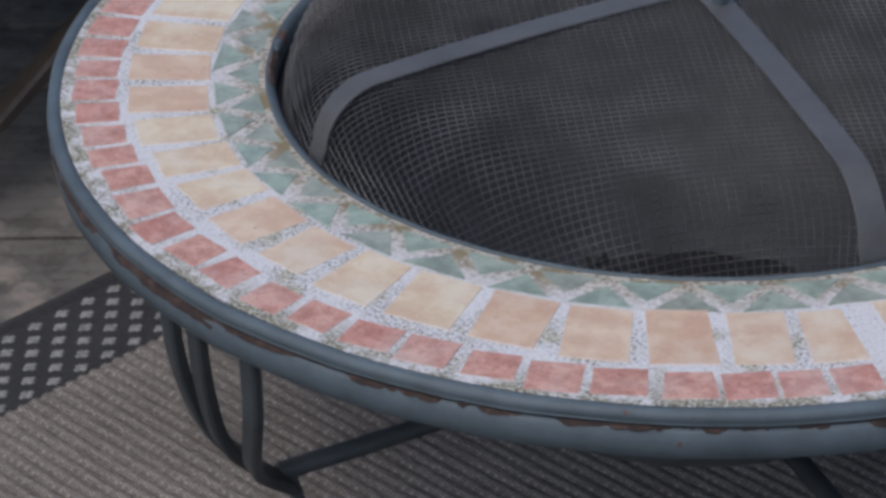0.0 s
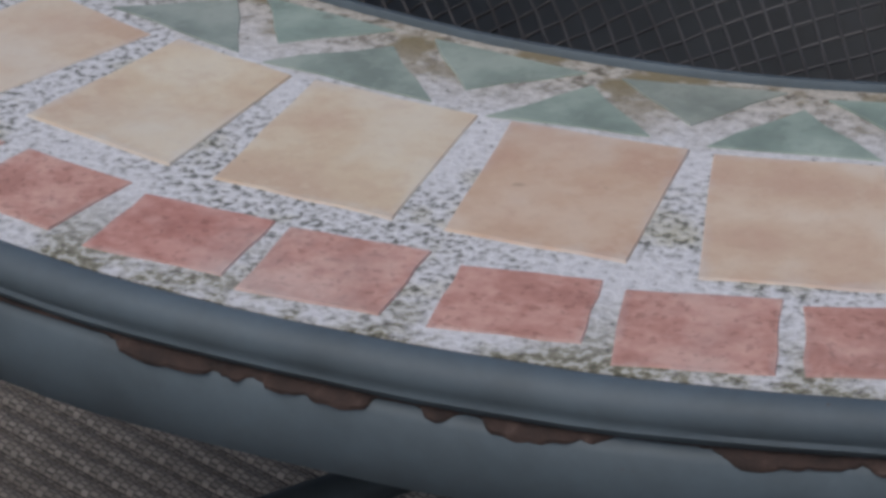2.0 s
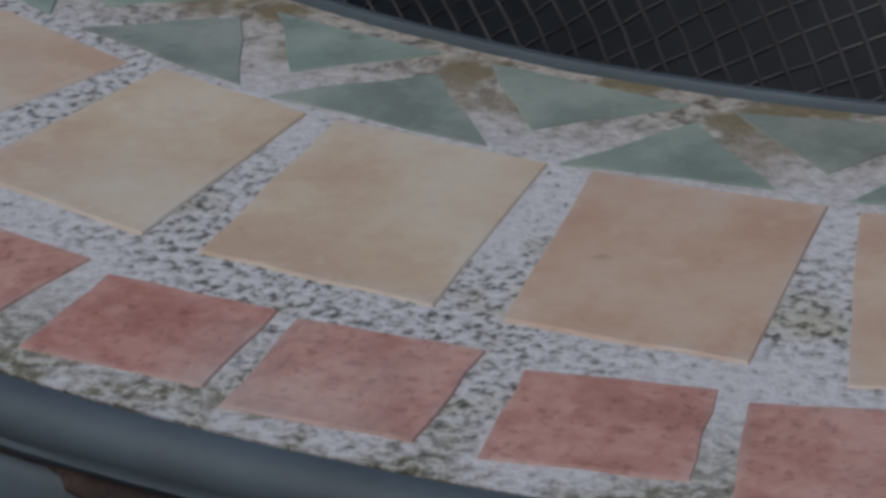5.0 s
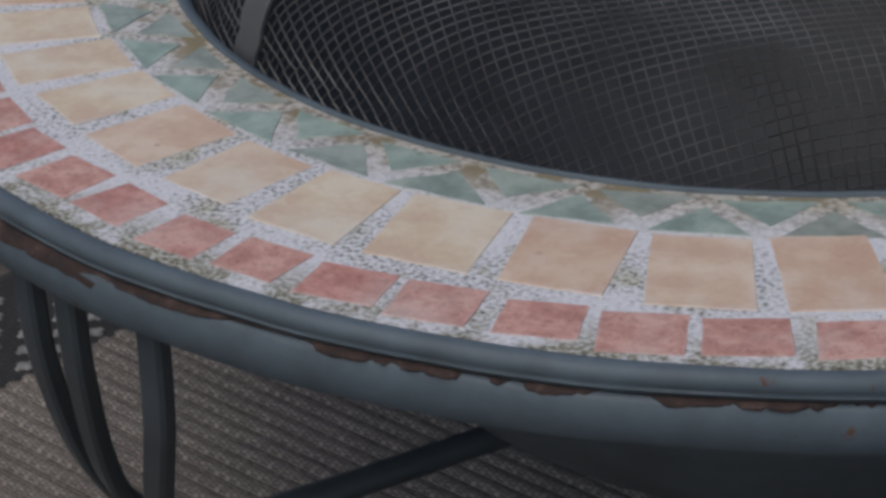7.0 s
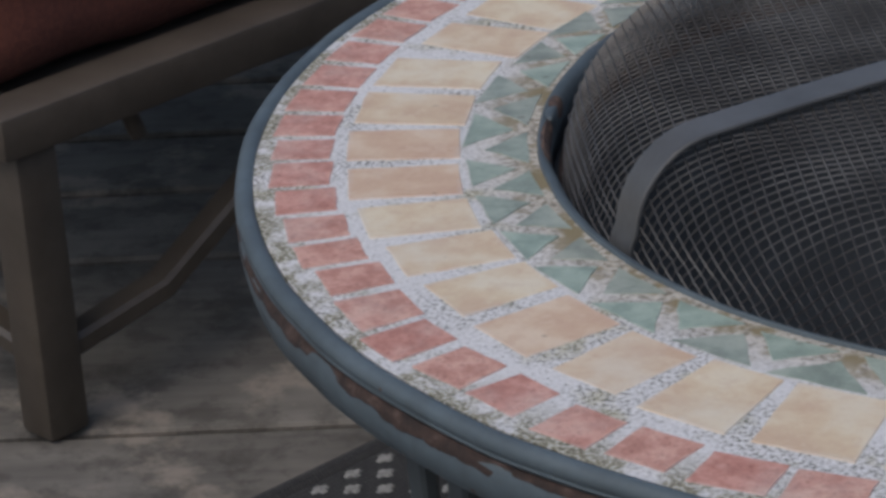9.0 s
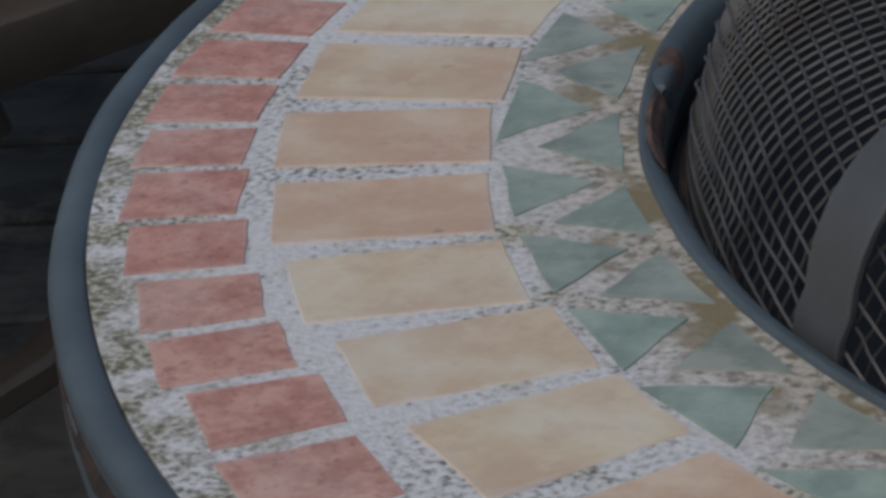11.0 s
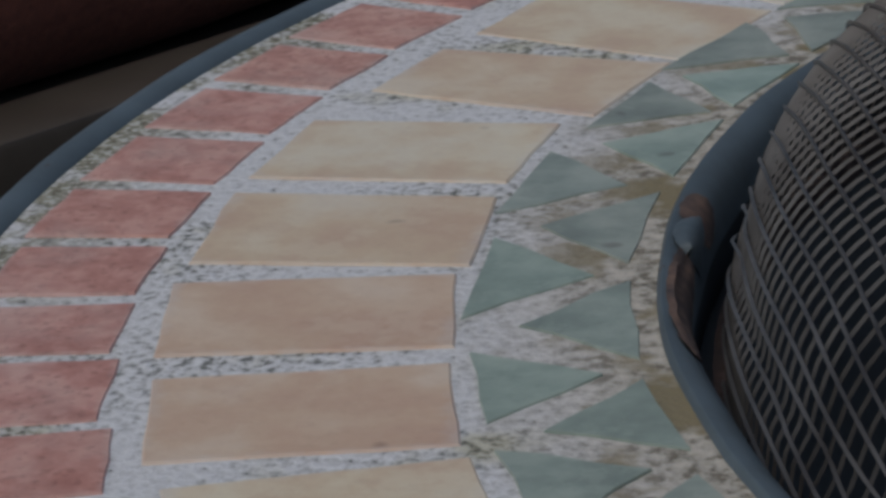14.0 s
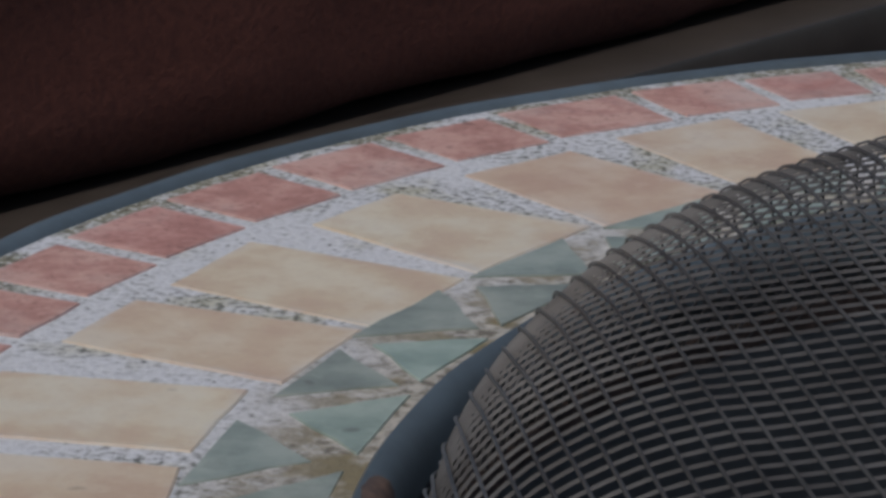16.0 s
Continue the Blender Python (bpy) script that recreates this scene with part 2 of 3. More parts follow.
def rug_material(name, a, b2, across):
    """Flat-woven outdoor rug: short bars of thread across the ribs."""
    m, n, l, b = material(name, a, 0.92)
    vec = coords(n, l)
    br = n.new("ShaderNodeTexBrick")
    br.inputs["Scale"].default_value = 1.0
    br.inputs["Brick Width"].default_value, br.inputs["Row Height"].default_value = 0.0030, 0.0048
    br.inputs["Mortar Size"].default_value, br.inputs["Mortar Smooth"].default_value = 0.00045, 0.6
    br.inputs["Color1"].default_value, br.inputs["Color2"].default_value = (*a, 1), (*b2, 1)
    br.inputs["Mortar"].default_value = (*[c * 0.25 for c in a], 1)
    mp = n.new("ShaderNodeMapping")
    l.new(vec, mp.inputs["Vector"])
    l.new(mp.outputs[0], br.inputs["Vector"])
    stripe = br.outputs["Color"]
    if across:
        sep = n.new("ShaderNodeSeparateXYZ")
        l.new(vec, sep.inputs[0])
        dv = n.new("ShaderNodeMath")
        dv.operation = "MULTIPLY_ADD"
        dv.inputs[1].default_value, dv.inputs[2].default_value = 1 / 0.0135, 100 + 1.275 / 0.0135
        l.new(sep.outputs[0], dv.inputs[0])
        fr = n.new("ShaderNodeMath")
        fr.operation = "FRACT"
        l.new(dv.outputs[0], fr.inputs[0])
        # the colour itself is darkened along the grooves between the ribs
        groove_lines = ramp(n, l, fr.outputs[0], [(0.0, (0.12,) * 3), (0.07, (1, 1, 1)), (0.40, (0.9,) * 3), (0.68, (1, 1, 1)), (0.74, (0.15,) * 3), (0.80, (0.8,) * 3), (0.90, (0.75,) * 3), (1.0, (0.12,) * 3)])
        stripe = mixed(n, l, 0.85, stripe, groove_lines, "MULTIPLY")
    dust = ramp(n, l, noise_tex(n, l, vec, 7.0, 5.0, 0.6), [(0.3, (0.75, 0.73, 0.72)), (0.7, (1.15, 1.14, 1.12))])
    l.new(mixed(n, l, 1.0, stripe, dust, "MULTIPLY"), b.inputs["Base Color"])
    bump(n, l, b, br.outputs["Fac"], -0.7, 0.0015)
    return m


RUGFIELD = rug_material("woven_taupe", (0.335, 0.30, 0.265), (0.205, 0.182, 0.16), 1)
RUGEDGE = rug_material("woven_charcoal", (0.035, 0.035, 0.037), (0.05, 0.05, 0.05), 0)
TUFT, _n, _l, _b = material("pale_thread", (0.30, 0.30, 0.29), 0.95)
_l.new(ramp(_n, _l, noise_tex(_n, _l, world_coords(_n), 160.0, 2.0), [(0.3, (0.16, 0.16, 0.155)), (0.7, (0.33, 0.325, 0.31))]), _b.inputs["Base Color"])
FRAME = paint_material("bronze_frame_paint", (0.066, 0.054, 0.043), 0.45, 0.0)
CUSHION, cn, cl, cb = material("rust_red_fabric", (0.13, 0.035, 0.022), 0.95)
_w = noise_tex(cn, cl, world_coords(cn), 210.0, 4.0, 0.65)
_v = noise_tex(cn, cl, world_coords(cn), 9.0, 4.0, 0.6)
cl.new(mixed(cn, cl, 0.5, ramp(cn, cl, _w, [(0.3, (0.060, 0.018, 0.012)), (0.7, (0.175, 0.055, 0.034))]),
             ramp(cn, cl, _v, [(0.3, (0.060, 0.016, 0.011)), (0.7, (0.145, 0.046, 0.03))])), cb.inputs["Base Color"])
bump(cn, cl, cb, _w, 0.7, 0.002)


# ---- shapes ----
def part(name, bm, mat, parent=None, label=""):
    """One mesh object from a bmesh, under a thing or a part."""
    me = bpy.data.meshes.new(name)
    bmesh.ops.recalc_face_normals(bm, faces=bm.faces)
    bm.to_mesh(me)
    bm.free()
    me.materials.append(mat)
    ob = new(name, me)
    ob.parent = parent
    return tagged(ob, label)


def smooth(ob, angle=40):
    for p in ob.data.polygons:
        p.use_smooth = True
    ob.data.set_sharp_from_angle(angle=radians(angle))
    return ob


def thing(name, label, category, at=(0, 0, 0), turn=0.0, group=""):
    ob = new(name)
    ob.matrix_world = pose(*at, 0, 0, turn)
    ob.empty_display_size = 0.05
    return tagged(ob, label, category, group)


def lathe(profile, n=128, closed=False, wobble=None):
    bm = bmesh.new()
    rings = []
    for i in range(n):
        a = tau * i / n
        ring = []
        for r, z in profile:
            if wobble:
                dr, dz = wobble(a, r, z)
                r, z = r + dr, z + dz
            ring.append(bm.verts.new((r * cos(a), r * sin(a), z)))
        rings.append(ring)
    k = len(profile)
    for i in range(n):
        a, b = rings[i], rings[(i + 1) % n]
        for j in range(k if closed else k - 1):
            bm.faces.new((a[j], b[j], b[(j + 1) % k], a[(j + 1) % k]))
    return bm


def sweep(points, section, up=(0, 0, 1), bm=None, close_ends=True):
    """A section (list of (side, up) offsets) carried along a line of points."""
    bm = bm or bmesh.new()
    pts = [Vector(p) for p in points]
    rings = []
    for i, p in enumerate(pts):
        d = (pts[min(i + 1, len(pts) - 1)] - pts[max(i - 1, 0)]).normalized()
        u = Vector(up)
        side = d.cross(u)
        if side.length < 1e-4:
            side = d.cross(Vector((1, 0, 0)))
        side.normalize()
        nrm = side.cross(d).normalized()
        rings.append([bm.verts.new(p + side * s + nrm * h) for s, h in section])
    k = len(section)
    for a, b in zip(rings, rings[1:]):
        for j in range(k):
            bm.faces.new((a[j], a[(j + 1) % k], b[(j + 1) % k], b[j]))
    if close_ends:
        bm.faces.new(rings[0][::-1])
        bm.faces.new(rings[-1])
    return bm


def bar_section(w, t, c=0.15):
    """A rectangle w by t with cut corners."""
    e = min(w, t) * c
    a, b = w / 2, t / 2
    return [(-a + e, -b), (a - e, -b), (a, -b + e), (a, b - e), (a - e, b), (-a + e, b), (-a, b - e), (-a, -b + e)]


def round_section(r, n=10):
    return [(r * cos(tau * i / n), r * sin(tau * i / n)) for i in range(n)]


def spline(keys, n=24):
    """A smooth line through key points."""
    pts = [Vector(k) for k in keys]
    ext = [pts[0] * 2 - pts[1]] + pts + [pts[-1] * 2 - pts[-2]]
    out = []
    per = max(2, n // (len(pts) - 1))
    for i in range(len(pts) - 1):
        p0, p1, p2, p3 = ext[i:i + 4]
        for j in range(per):
            t = j / per
            out.append(0.5 * (2 * p1 + (p2 - p0) * t + (2 * p0 - 5 * p1 + 4 * p2 - p3) * t * t + (3 * p1 - p0 - 3 * p2 + p3) * t ** 3))
    out.append(pts[-1])
    return out


def box(sx, sy, sz, bevel=0.004, seg=2, at=(0, 0, 0)):
    bm = bmesh.new()
    bmesh.ops.create_cube(bm, size=1.0)
    bmesh.ops.scale(bm, vec=(sx, sy, sz), verts=bm.verts)
    if bevel:
        bmesh.ops.bevel(bm, geom=bm.edges[:], offset=bevel, segments=seg, affect="EDGES", profile=0.5)
    bmesh.ops.translate(bm, vec=at, verts=bm.verts)
    return bm


def polar(r, a, z=0.0):
    return Vector((r * cos(radians(a)), r * sin(radians(a)), z))


# ---- ground: weathered deck boards ----
DECK_TURN = 13.6
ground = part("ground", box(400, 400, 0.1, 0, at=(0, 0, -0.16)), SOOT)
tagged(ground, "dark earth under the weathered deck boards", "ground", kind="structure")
deck = thing("floor", "weathered grey wooden deck with dark gaps between boards", "deck", (0, 0, 0), DECK_TURN)
deck["kind"] = "structure"
SEAMS = [-2.75 + 0.315 * k for k in range(11)] + [0.715, 0.86] + [0.99 + 0.13 * k for k in range(20)]

# ---- the fire pit table ----
TOP = 0.380
R_RIM, R_GROUT, R_HOLE = 0.5145, 0.5045, 0.3368
table = thing("fire_pit_table", "round fire pit table with mosaic tile top and blue-grey steel rim", "fire pit table")


def grout_wave(a, r, z):
    return 0.0, 0.0003 * noise.noise(Vector((r * 60 * cos(a), r * 60 * sin(a), 3)))


bed = part("grout_bed", lathe([(R_HOLE + 0.004, TOP - 0.03)] + [(R_HOLE + 0.004 + (R_GROUT - R_HOLE - 0.004) * i / 16, TOP - 0.0004) for i in range(17)] + [(R_GROUT, TOP - 0.03)], 320, True, grout_wave),
           GROUT, table, "pale cement grout speckled with dark chips")
smooth(bed)


def rim_wave(a, r, z):
    return 0.0010 * noise.noise(Vector((9 * cos(a), 9 * sin(a), z * 40))), 0.0006 * noise.noise(Vector((14 * cos(a), 14 * sin(a), 5 + z)))


bead = [(R_GROUT - 0.001, TOP - 0.012)]
for i in range(11):
    a = pi * 0.86 - pi * 1.06 * i / 10
    bead.append((R_RIM - 0.0048 + 0.0058 * cos(a), TOP - 0.0040 + 0.0056 * sin(a)))
bead += [(R_RIM + 0.0004, TOP - 0.0085), (R_RIM - 0.0012, TOP - 0.0108), (R_RIM - 0.006, TOP - 0.0120)]
smooth(part("rim", lathe(bead, 256, True, rim_wave), STEEL, table, "rolled blue-grey steel bead round the top"), 50)
apron = [(R_RIM - 0.005, TOP - 0.0112), (R_RIM - 0.0015, TOP - 0.0130), (R_RIM + 0.0005, TOP - 0.0150), (R_RIM + 0.0006, TOP - 0.025), (R_RIM - 0.0012, TOP - 0.0350),
         (R_RIM - 0.0042, TOP - 0.0370), (R_RIM - 0.005, TOP - 0.0345), (R_RIM - 0.005, TOP - 0.016)]
smooth(part("apron", lathe(apron, 256, True, rim_wave), STEEL, table, "blue-grey steel apron band with peeling paint"), 50)


def rust_strip(a0, a1, seed, wide, more):
    """Bare rusty metal where the paint has peeled off along the seam under the bead."""
    bm = bmesh.new()
    steps = max(4, int((a1 - a0) * 6))
    prev = None
    for i in range(steps + 1):
        f = i / steps
        ang = a0 + (a1 - a0) * f
        env = min(1, 6 * f, 6 * (1 - f))
        low = TOP - 0.0128 - env * wide * max(0.0, more + 0.80 * noise.noise(Vector((ang * 0.27, seed, 0))) + 0.30 * noise.noise(Vector((ang * 0.83, seed, 4))) + 0.09 * noise.noise(Vector((ang * 2.9, seed, 9))))
        proud = -0.0035 + 0.0045 * min(1.0, (TOP - 0.0128 - low) / 0.0012)
        cur = [bm.verts.new(polar(R_RIM + o, ang, z)) for o, z in ((-0.005, TOP - 0.0098), (-0.0016, TOP - 0.0118), (proud, (TOP - 0.0122 + low) / 2), (proud - 0.0001, low), (-0.004, low))]
        if prev:
            for j in range(4):
                bm.faces.new((prev[j], cur[j], cur[j + 1], prev[j + 1]))
        prev = cur
    return bm


for k, (a0, a1, wide, more) in enumerate([(188, 248, 0.0082, 0.72), (247.5, 305, 0.0070, 0.10), (305, 345, 0.0060, 0.2), (15, 60, 0.005, 0.3), (100, 150, 0.004, 0.3)]):
    smooth(part("rust_patch", rust_strip(a0, a1, 3.1 * k, wide, more), RUST, table, "dark brown rust where paint has peeled"), 60)

LIP = [(R_HOLE + 0.0068, TOP + 0.0006), (R_HOLE + 0.0058, TOP + 0.0017), (R_HOLE + 0.0036, TOP + 0.0014), (R_HOLE + 0.0010, TOP - 0.0004), (R_HOLE - 0.0010, TOP - 0.0030), (R_HOLE - 0.0022, TOP - 0.0085)]
collar = [(R_HOLE + 0.0068, TOP - 0.005)] + LIP + [(R_HOLE - 0.0023, TOP - 0.0125), (R_HOLE - 0.0010, TOP - 0.0125), (R_HOLE - 0.0006, TOP - 0.009)]


def collar_wave(a, r, z):
    d = (math.degrees(a) - 193 + 180) % 360 - 180
    tear = 0.35 * math.exp(-(d / 5.0) ** 2)
    return 0.0009 * noise.noise(Vector((8 * cos(a), 8 * sin(a), z * 50))) + 0.0045 * tear * (r < R_HOLE + 0.002), -0.003 * tear * (r < R_HOLE + 0.002)


smooth(part("collar", lathe(collar, 256, True, collar_wave), STEEL, table, "sloping blue-grey steel lip round the hole"), 50)


def lip_patch(a0, a1, seed, lift):
    """A ragged patch lying on the sloping lip."""
    bm = bmesh.new()
    prev = None
    for i in range(33):
        f = i / 32
        ang = a0 + (a1 - a0) * f
        env = sin(pi * f) ** 0.4
        top = 0.62 - 0.34 * env + 0.08 * noise.noise(Vector((ang * 1.3, seed, 0)))
        low = 0.66 + 0.34 * env + 0.06 * noise.noise(Vector((ang * 1.6, seed, 5)))
        cur = []
        for k in range(6):
            g = 5 * min(1.0, max(0.0, top + (low - top) * k / 5))
            r = float(np.interp(g, range(6), [p[0] for p in LIP]))
            z = float(np.interp(g, range(6), [p[1] for p in LIP]))
            dr, dz = collar_wave(radians(ang), r, z)
            bulge = lift * sin(pi * k / 5) + 0.0005
            cur.append(bm.verts.new(polar(r + dr - bulge * 0.6, ang, z + dz + bulge)))
        if prev:
            for k in range(5):
                bm.faces.new((prev[k], cur[k], cur[k + 1], prev[k + 1]))
        prev = cur
    return bm


smooth(part("rust_patch", lip_patch(188.4, 199.0, 1.0, 0.0004), LIPRUST, table, "bare rust where the lip has torn"), 60)
smooth(part("rust_patch", lip_patch(182.4, 186.2, 2.0, 0.0003), LIPRUST, table, "bare rust on the lip"), 60)
smooth(part("paint_flap", lip_patch(185.6, 188.9, 7.0, 0.0026), STEEL, table, "curled flap of torn steel"), 60)

# legs: three curved flat bars fan from each scroll foot up to the apron
LEG_ANGLES = [(221, (228.3, 232.6, 239.8)), (306, (297.5, 305.0, 311.5)), (41, (48.0, 52.5, 60.0)), (131, (122.0, 128.0, 134.0))]
for a_foot, tops in LEG_ANGLES:
    foot_curl = []
    for i in range(22):
        f = i / 21
        ang = -pi / 2 + f * tau * 1.15
        rr = 0.030 * (1 - 0.62 * f)
        foot_curl.append(polar(0.398 - rr * sin(ang + pi / 2) * 1.0, a_foot, 0.033 - rr * cos(ang + pi / 2) + 0.0))
    stem = spline([polar(0.372, a_foot, 0.112), polar(0.362, a_foot, 0.062), polar(0.372, a_foot, 0.018), polar(0.398, a_foot, 0.004)], 16)
    leg = part("leg", sweep(stem[:-1] + foot_curl, bar_section(0.008, 0.016, 0.2), up=tuple(polar(1, a_foot + 90))), LEGPAINT, table, "dark steel leg with a scrolled foot")
    smooth(leg)
    for at in tops:
        mid = a_foot + (at - a_foot) * 0.72
        line = spline([polar(0.490, at, TOP - 0.0355), polar(0.484, a_foot + (at - a_foot) * 0.96, 0.28), polar(0.458, mid, 0.205), polar(0.415, a_foot + (at - a_foot) * 0.34, 0.145), polar(0.368, a_foot, 0.092)], 32)
        smooth(part("bar", sweep(line, bar_section(0.016, 0.010, 0.2), up=tuple(polar(1, at))), LEGPAINT, leg, "curved dark flat bar"))
    smooth(part("cross_bar", sweep([polar(0.380, a_foot, 0.110), polar(0.28, a_foot, 0.112), polar(0.150, a_foot, 0.116)], round_section(0.0085)), LEGPAINT, table, "round dark steel tie bar"))

# fire bowl
bowl = thing("fire_bowl", "dark sooty steel fire bowl hanging in the table", "fire bowl")
outer = [(R_HOLE + 0.003, TOP - 0.0130), (R_HOLE + 0.0028, TOP - 0.0305), (R_HOLE - 0.006, TOP - 0.0315)] + [((R_HOLE - 0.008) * cos(t) ** 1.0, TOP - 0.012 - 0.305 * sin(t)) for t in [radians(d) for d in range(6, 66, 6)]]
outer = [p for p in outer if p[0] > 0.17] + [(0.146, 0.097), (0.136, 0.092), (0.0005, 0.092)]
inner = [(max(0.0004, r - 0.003), z + 0.003) for r, z in reversed(outer)]
smooth(part("shell", lathe(outer, 96), SHELL, bowl, "dark blue-grey steel shell"), 60)
smooth(part("lining", lathe(inner, 96), BOWL, bowl, "sooty black inside"), 60)
smooth(part("ash_bed", lathe([(0.0005, 0.132), (0.06, 0.131), (0.12, 0.125), (0.150, 0.117)], 72, False,
                             lambda a, r, z: (0, 0.006 * noise.noise(Vector((30 * r * cos(a), 30 * r * sin(a), 1))))), SOOT, bowl, "grey ash and soot"), 80)

# spark screen: wire dome with two straps, base ring and a handle
R_DOME, H_WALL, H_TOP, SHOULDER = 0.3308, 0.049, 0.062, 0.078


def dome_profile(edge, shoulder):
    """Distance from the middle and height above the table top, from the crown out and down the wall."""
    flat = edge - shoulder
    out = [(0.0, H_TOP)]
    for i in range(1, 25):
        r = flat * i / 24
        out.append((r, H_WALL + (H_TOP - H_WALL) * (1 - (r / flat) ** 2)))
    for i in range(1, 11):
        a = pi / 2 * i / 10
        out.append((flat + (shoulder - 0.006) * sin(a), H_WALL - 0.048 * (1 - cos(a))))
    return out + [(edge - 0.003, -0.001), (edge, -0.026)]


def arc_lengths(profile):
    out = [0.0]
    for p, q in zip(profile, profile[1:]):
        out.append(out[-1] + math.hypot(q[0] - p[0], q[1] - p[1]))
    return out


PROFILE = dome_profile(R_DOME, SHOULDER)
ARC = arc_lengths(PROFILE)
# the straps bend more sharply than the cloth and stand a little off it
STRAP_PROFILE = dome_profile(R_DOME + 0.0005, 0.050)
STRAP_ARC = arc_lengths(STRAP_PROFILE)


def on_dome(s):
    """Distance and height at arc length s from the crown."""
    return float(np.interp(s, ARC, [p[0] for p in PROFILE])), float(np.interp(s, ARC, [p[1] for p in PROFILE]))


screen = thing("spark_screen", "domed black wire spark screen with crossed grey straps", "spark screen")


def wire_cloth(pitch, w):
    """Crossed wires laid over the dome, each a three-sided thread."""
    verts, faces = [], []
    reach = ARC[-1]
    count = int(reach / pitch)
    ca, sa = cos(radians(20)), sin(radians(20))
    for axis in (0, 1):
        for i in range(-count, count + 1):
            c = i * pitch
            half = sqrt(max(0.0, reach ** 2 - c * c))
            if half < 0.03:
                continue
            m = max(8, int(half * 2 / 0.007))
            line = []
            for j in range(m + 1):
                s = -half + 2 * half * j / m
                wob = 0.0009 * noise.noise(Vector((s * 22, c * 22, axis * 7.0)))
                u, v = (s, c + wob) if axis == 0 else (c + wob, s)
                u, v = u * ca - v * sa, u * sa + v * ca
                d = max(1e-6, math.hypot(u, v))
                r, z = on_dome(d)
                r2, z2 = on_dome(min(reach, d + 0.004))
                r1, z1 = on_dome(max(0.0, d - 0.004))
                out = Vector((-(z2 - z1) * u / d, -(z2 - z1) * v / d, r2 - r1)).normalized()
                dent = 0.0025 * noise.noise(Vector((u * 7, v * 7, 2))) + (0.0005 if axis else -0.0005)
                line.append((Vector((u / d * r, v / d * r, TOP + z)) + out * dent, out))
            last = None
            for j, (p, out) in enumerate(line):
                along = (line[min(j + 1, m)][0] - line[max(j - 1, 0)][0]).normalized()
                side = along.cross(out).normalized()
                base = len(verts)
                verts += [tuple(p + side * w - out * w * 0.6), tuple(p - side * w - out * w * 0.6), tuple(p + out * w)]
                if last is not None:
                    for k in range(3):
                        a, b = k, (k + 1) % 3
                        faces.append((last + a, last + b, base + b, base + a))
                last = base
    me = bpy.data.meshes.new("wire_cloth")
    me.from_pydata(verts, [], faces)
    me.materials.append(MESH)
    ob = new("wire_cloth", me)
    ob.parent = screen
    return tagged(ob, "woven black wire cloth", kind="stuff")


wire_cloth(0.0066, 0.00046)
STRAPS = (219.5, 302.0)
for k, a in enumerate(STRAPS):
    pts = []
    for i in range(-48, 49):
        s = (STRAP_ARC[-1] - 0.010) * i / 48
        r = float(np.interp(abs(s), STRAP_ARC, [p[0] for p in STRAP_PROFILE]))
        z = float(np.interp(abs(s), STRAP_ARC, [p[1] for p in STRAP_PROFILE]))
        lift = 0.003 + 0.003 * k
        out = max(0.0, (r - R_DOME + 0.048) / 0.050)
        pts.append(polar(math.copysign(r + 0.003 * out, s), a, TOP + z + lift * (1 - out)))
    smooth(part("strap", sweep(pts, bar_section(0.023, 0.003, 0.25), up=(0, 0, 1)), STRAP, screen, "flat grey steel strap over the wire"))
smooth(part("base_ring", lathe([(R_DOME - 0.002, TOP - 0.0305), (R_DOME + 0.0016, TOP - 0.0305), (R_DOME + 0.0016, TOP - 0.021), (R_DOME - 0.002, TOP - 0.021)], 128, True), RUST, screen, "rusty dark steel ring at the foot of the dome"))
zt = TOP + H_TOP + 0.006
handle = spline([polar(-0.040, 302, zt), polar(-0.041, 302, zt + 0.025), polar(-0.022, 302, zt + 0.045), polar(0.022, 302, zt + 0.045), polar(0.041, 302, zt + 0.025), polar(0.040, 302, zt)], 40)
smooth(part("handle", sweep(handle, round_section(0.0065), up=tuple(polar(1, 32))), STEEL, screen, "arched blue-grey handle"))

# ---- rug ----
RUG_TURN = 58.4
rug = thing("rug", "striped taupe outdoor rug with dotted charcoal border under the table", "rug", (0, 0, 0.0), RUG_TURN)
EDGE, FIELD = 0.593, 0.472
U0, U1 = -1.4, 1.15
bm = bmesh.new()
PITCH = 0.0135
nu = int((U1 - U0 - 0.25) / PITCH)
prof = []
for i in range(nu):
    u = U0 + 0.125 + i * PITCH
    prof += [(u, 0.0030), (u + PITCH * 0.12, 0.0066), (u + PITCH * 0.40, 0.0074), (u + PITCH * 0.66, 0.0066), (u + PITCH * 0.76, 0.0030), (u + PITCH * 0.82, 0.0056), (u + PITCH * 0.94, 0.0056)]
rows_v = [FIELD - 2 * FIELD * i / 6 for i in range(7)]
grid = [[bm.verts.new((u, v, z)) for u, z in prof] for v in rows_v]
for a, b in zip(grid, grid[1:]):
    for j in range(len(prof) - 1):
        bm.faces.new((a[j], a[j + 1], b[j + 1], b[j]))
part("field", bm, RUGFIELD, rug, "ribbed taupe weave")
for side in (1, -1):
    part("border", box(U1 - U0, EDGE - FIELD, 0.005, 0.0015, 1, ((U0 + U1) / 2, side * (EDGE + FIELD) / 2, 0.0027)), RUGEDGE, rug, "charcoal border band")
    smooth(part("binding", sweep([(U0, side * (EDGE - 0.004), 0.004), (U1, side * (EDGE - 0.004), 0.004)], [(0.009 * cos(tau * i / 8), 0.0045 * sin(tau * i / 8)) for i in range(8)]), RUGEDGE, rug, "rolled charcoal edge binding"))
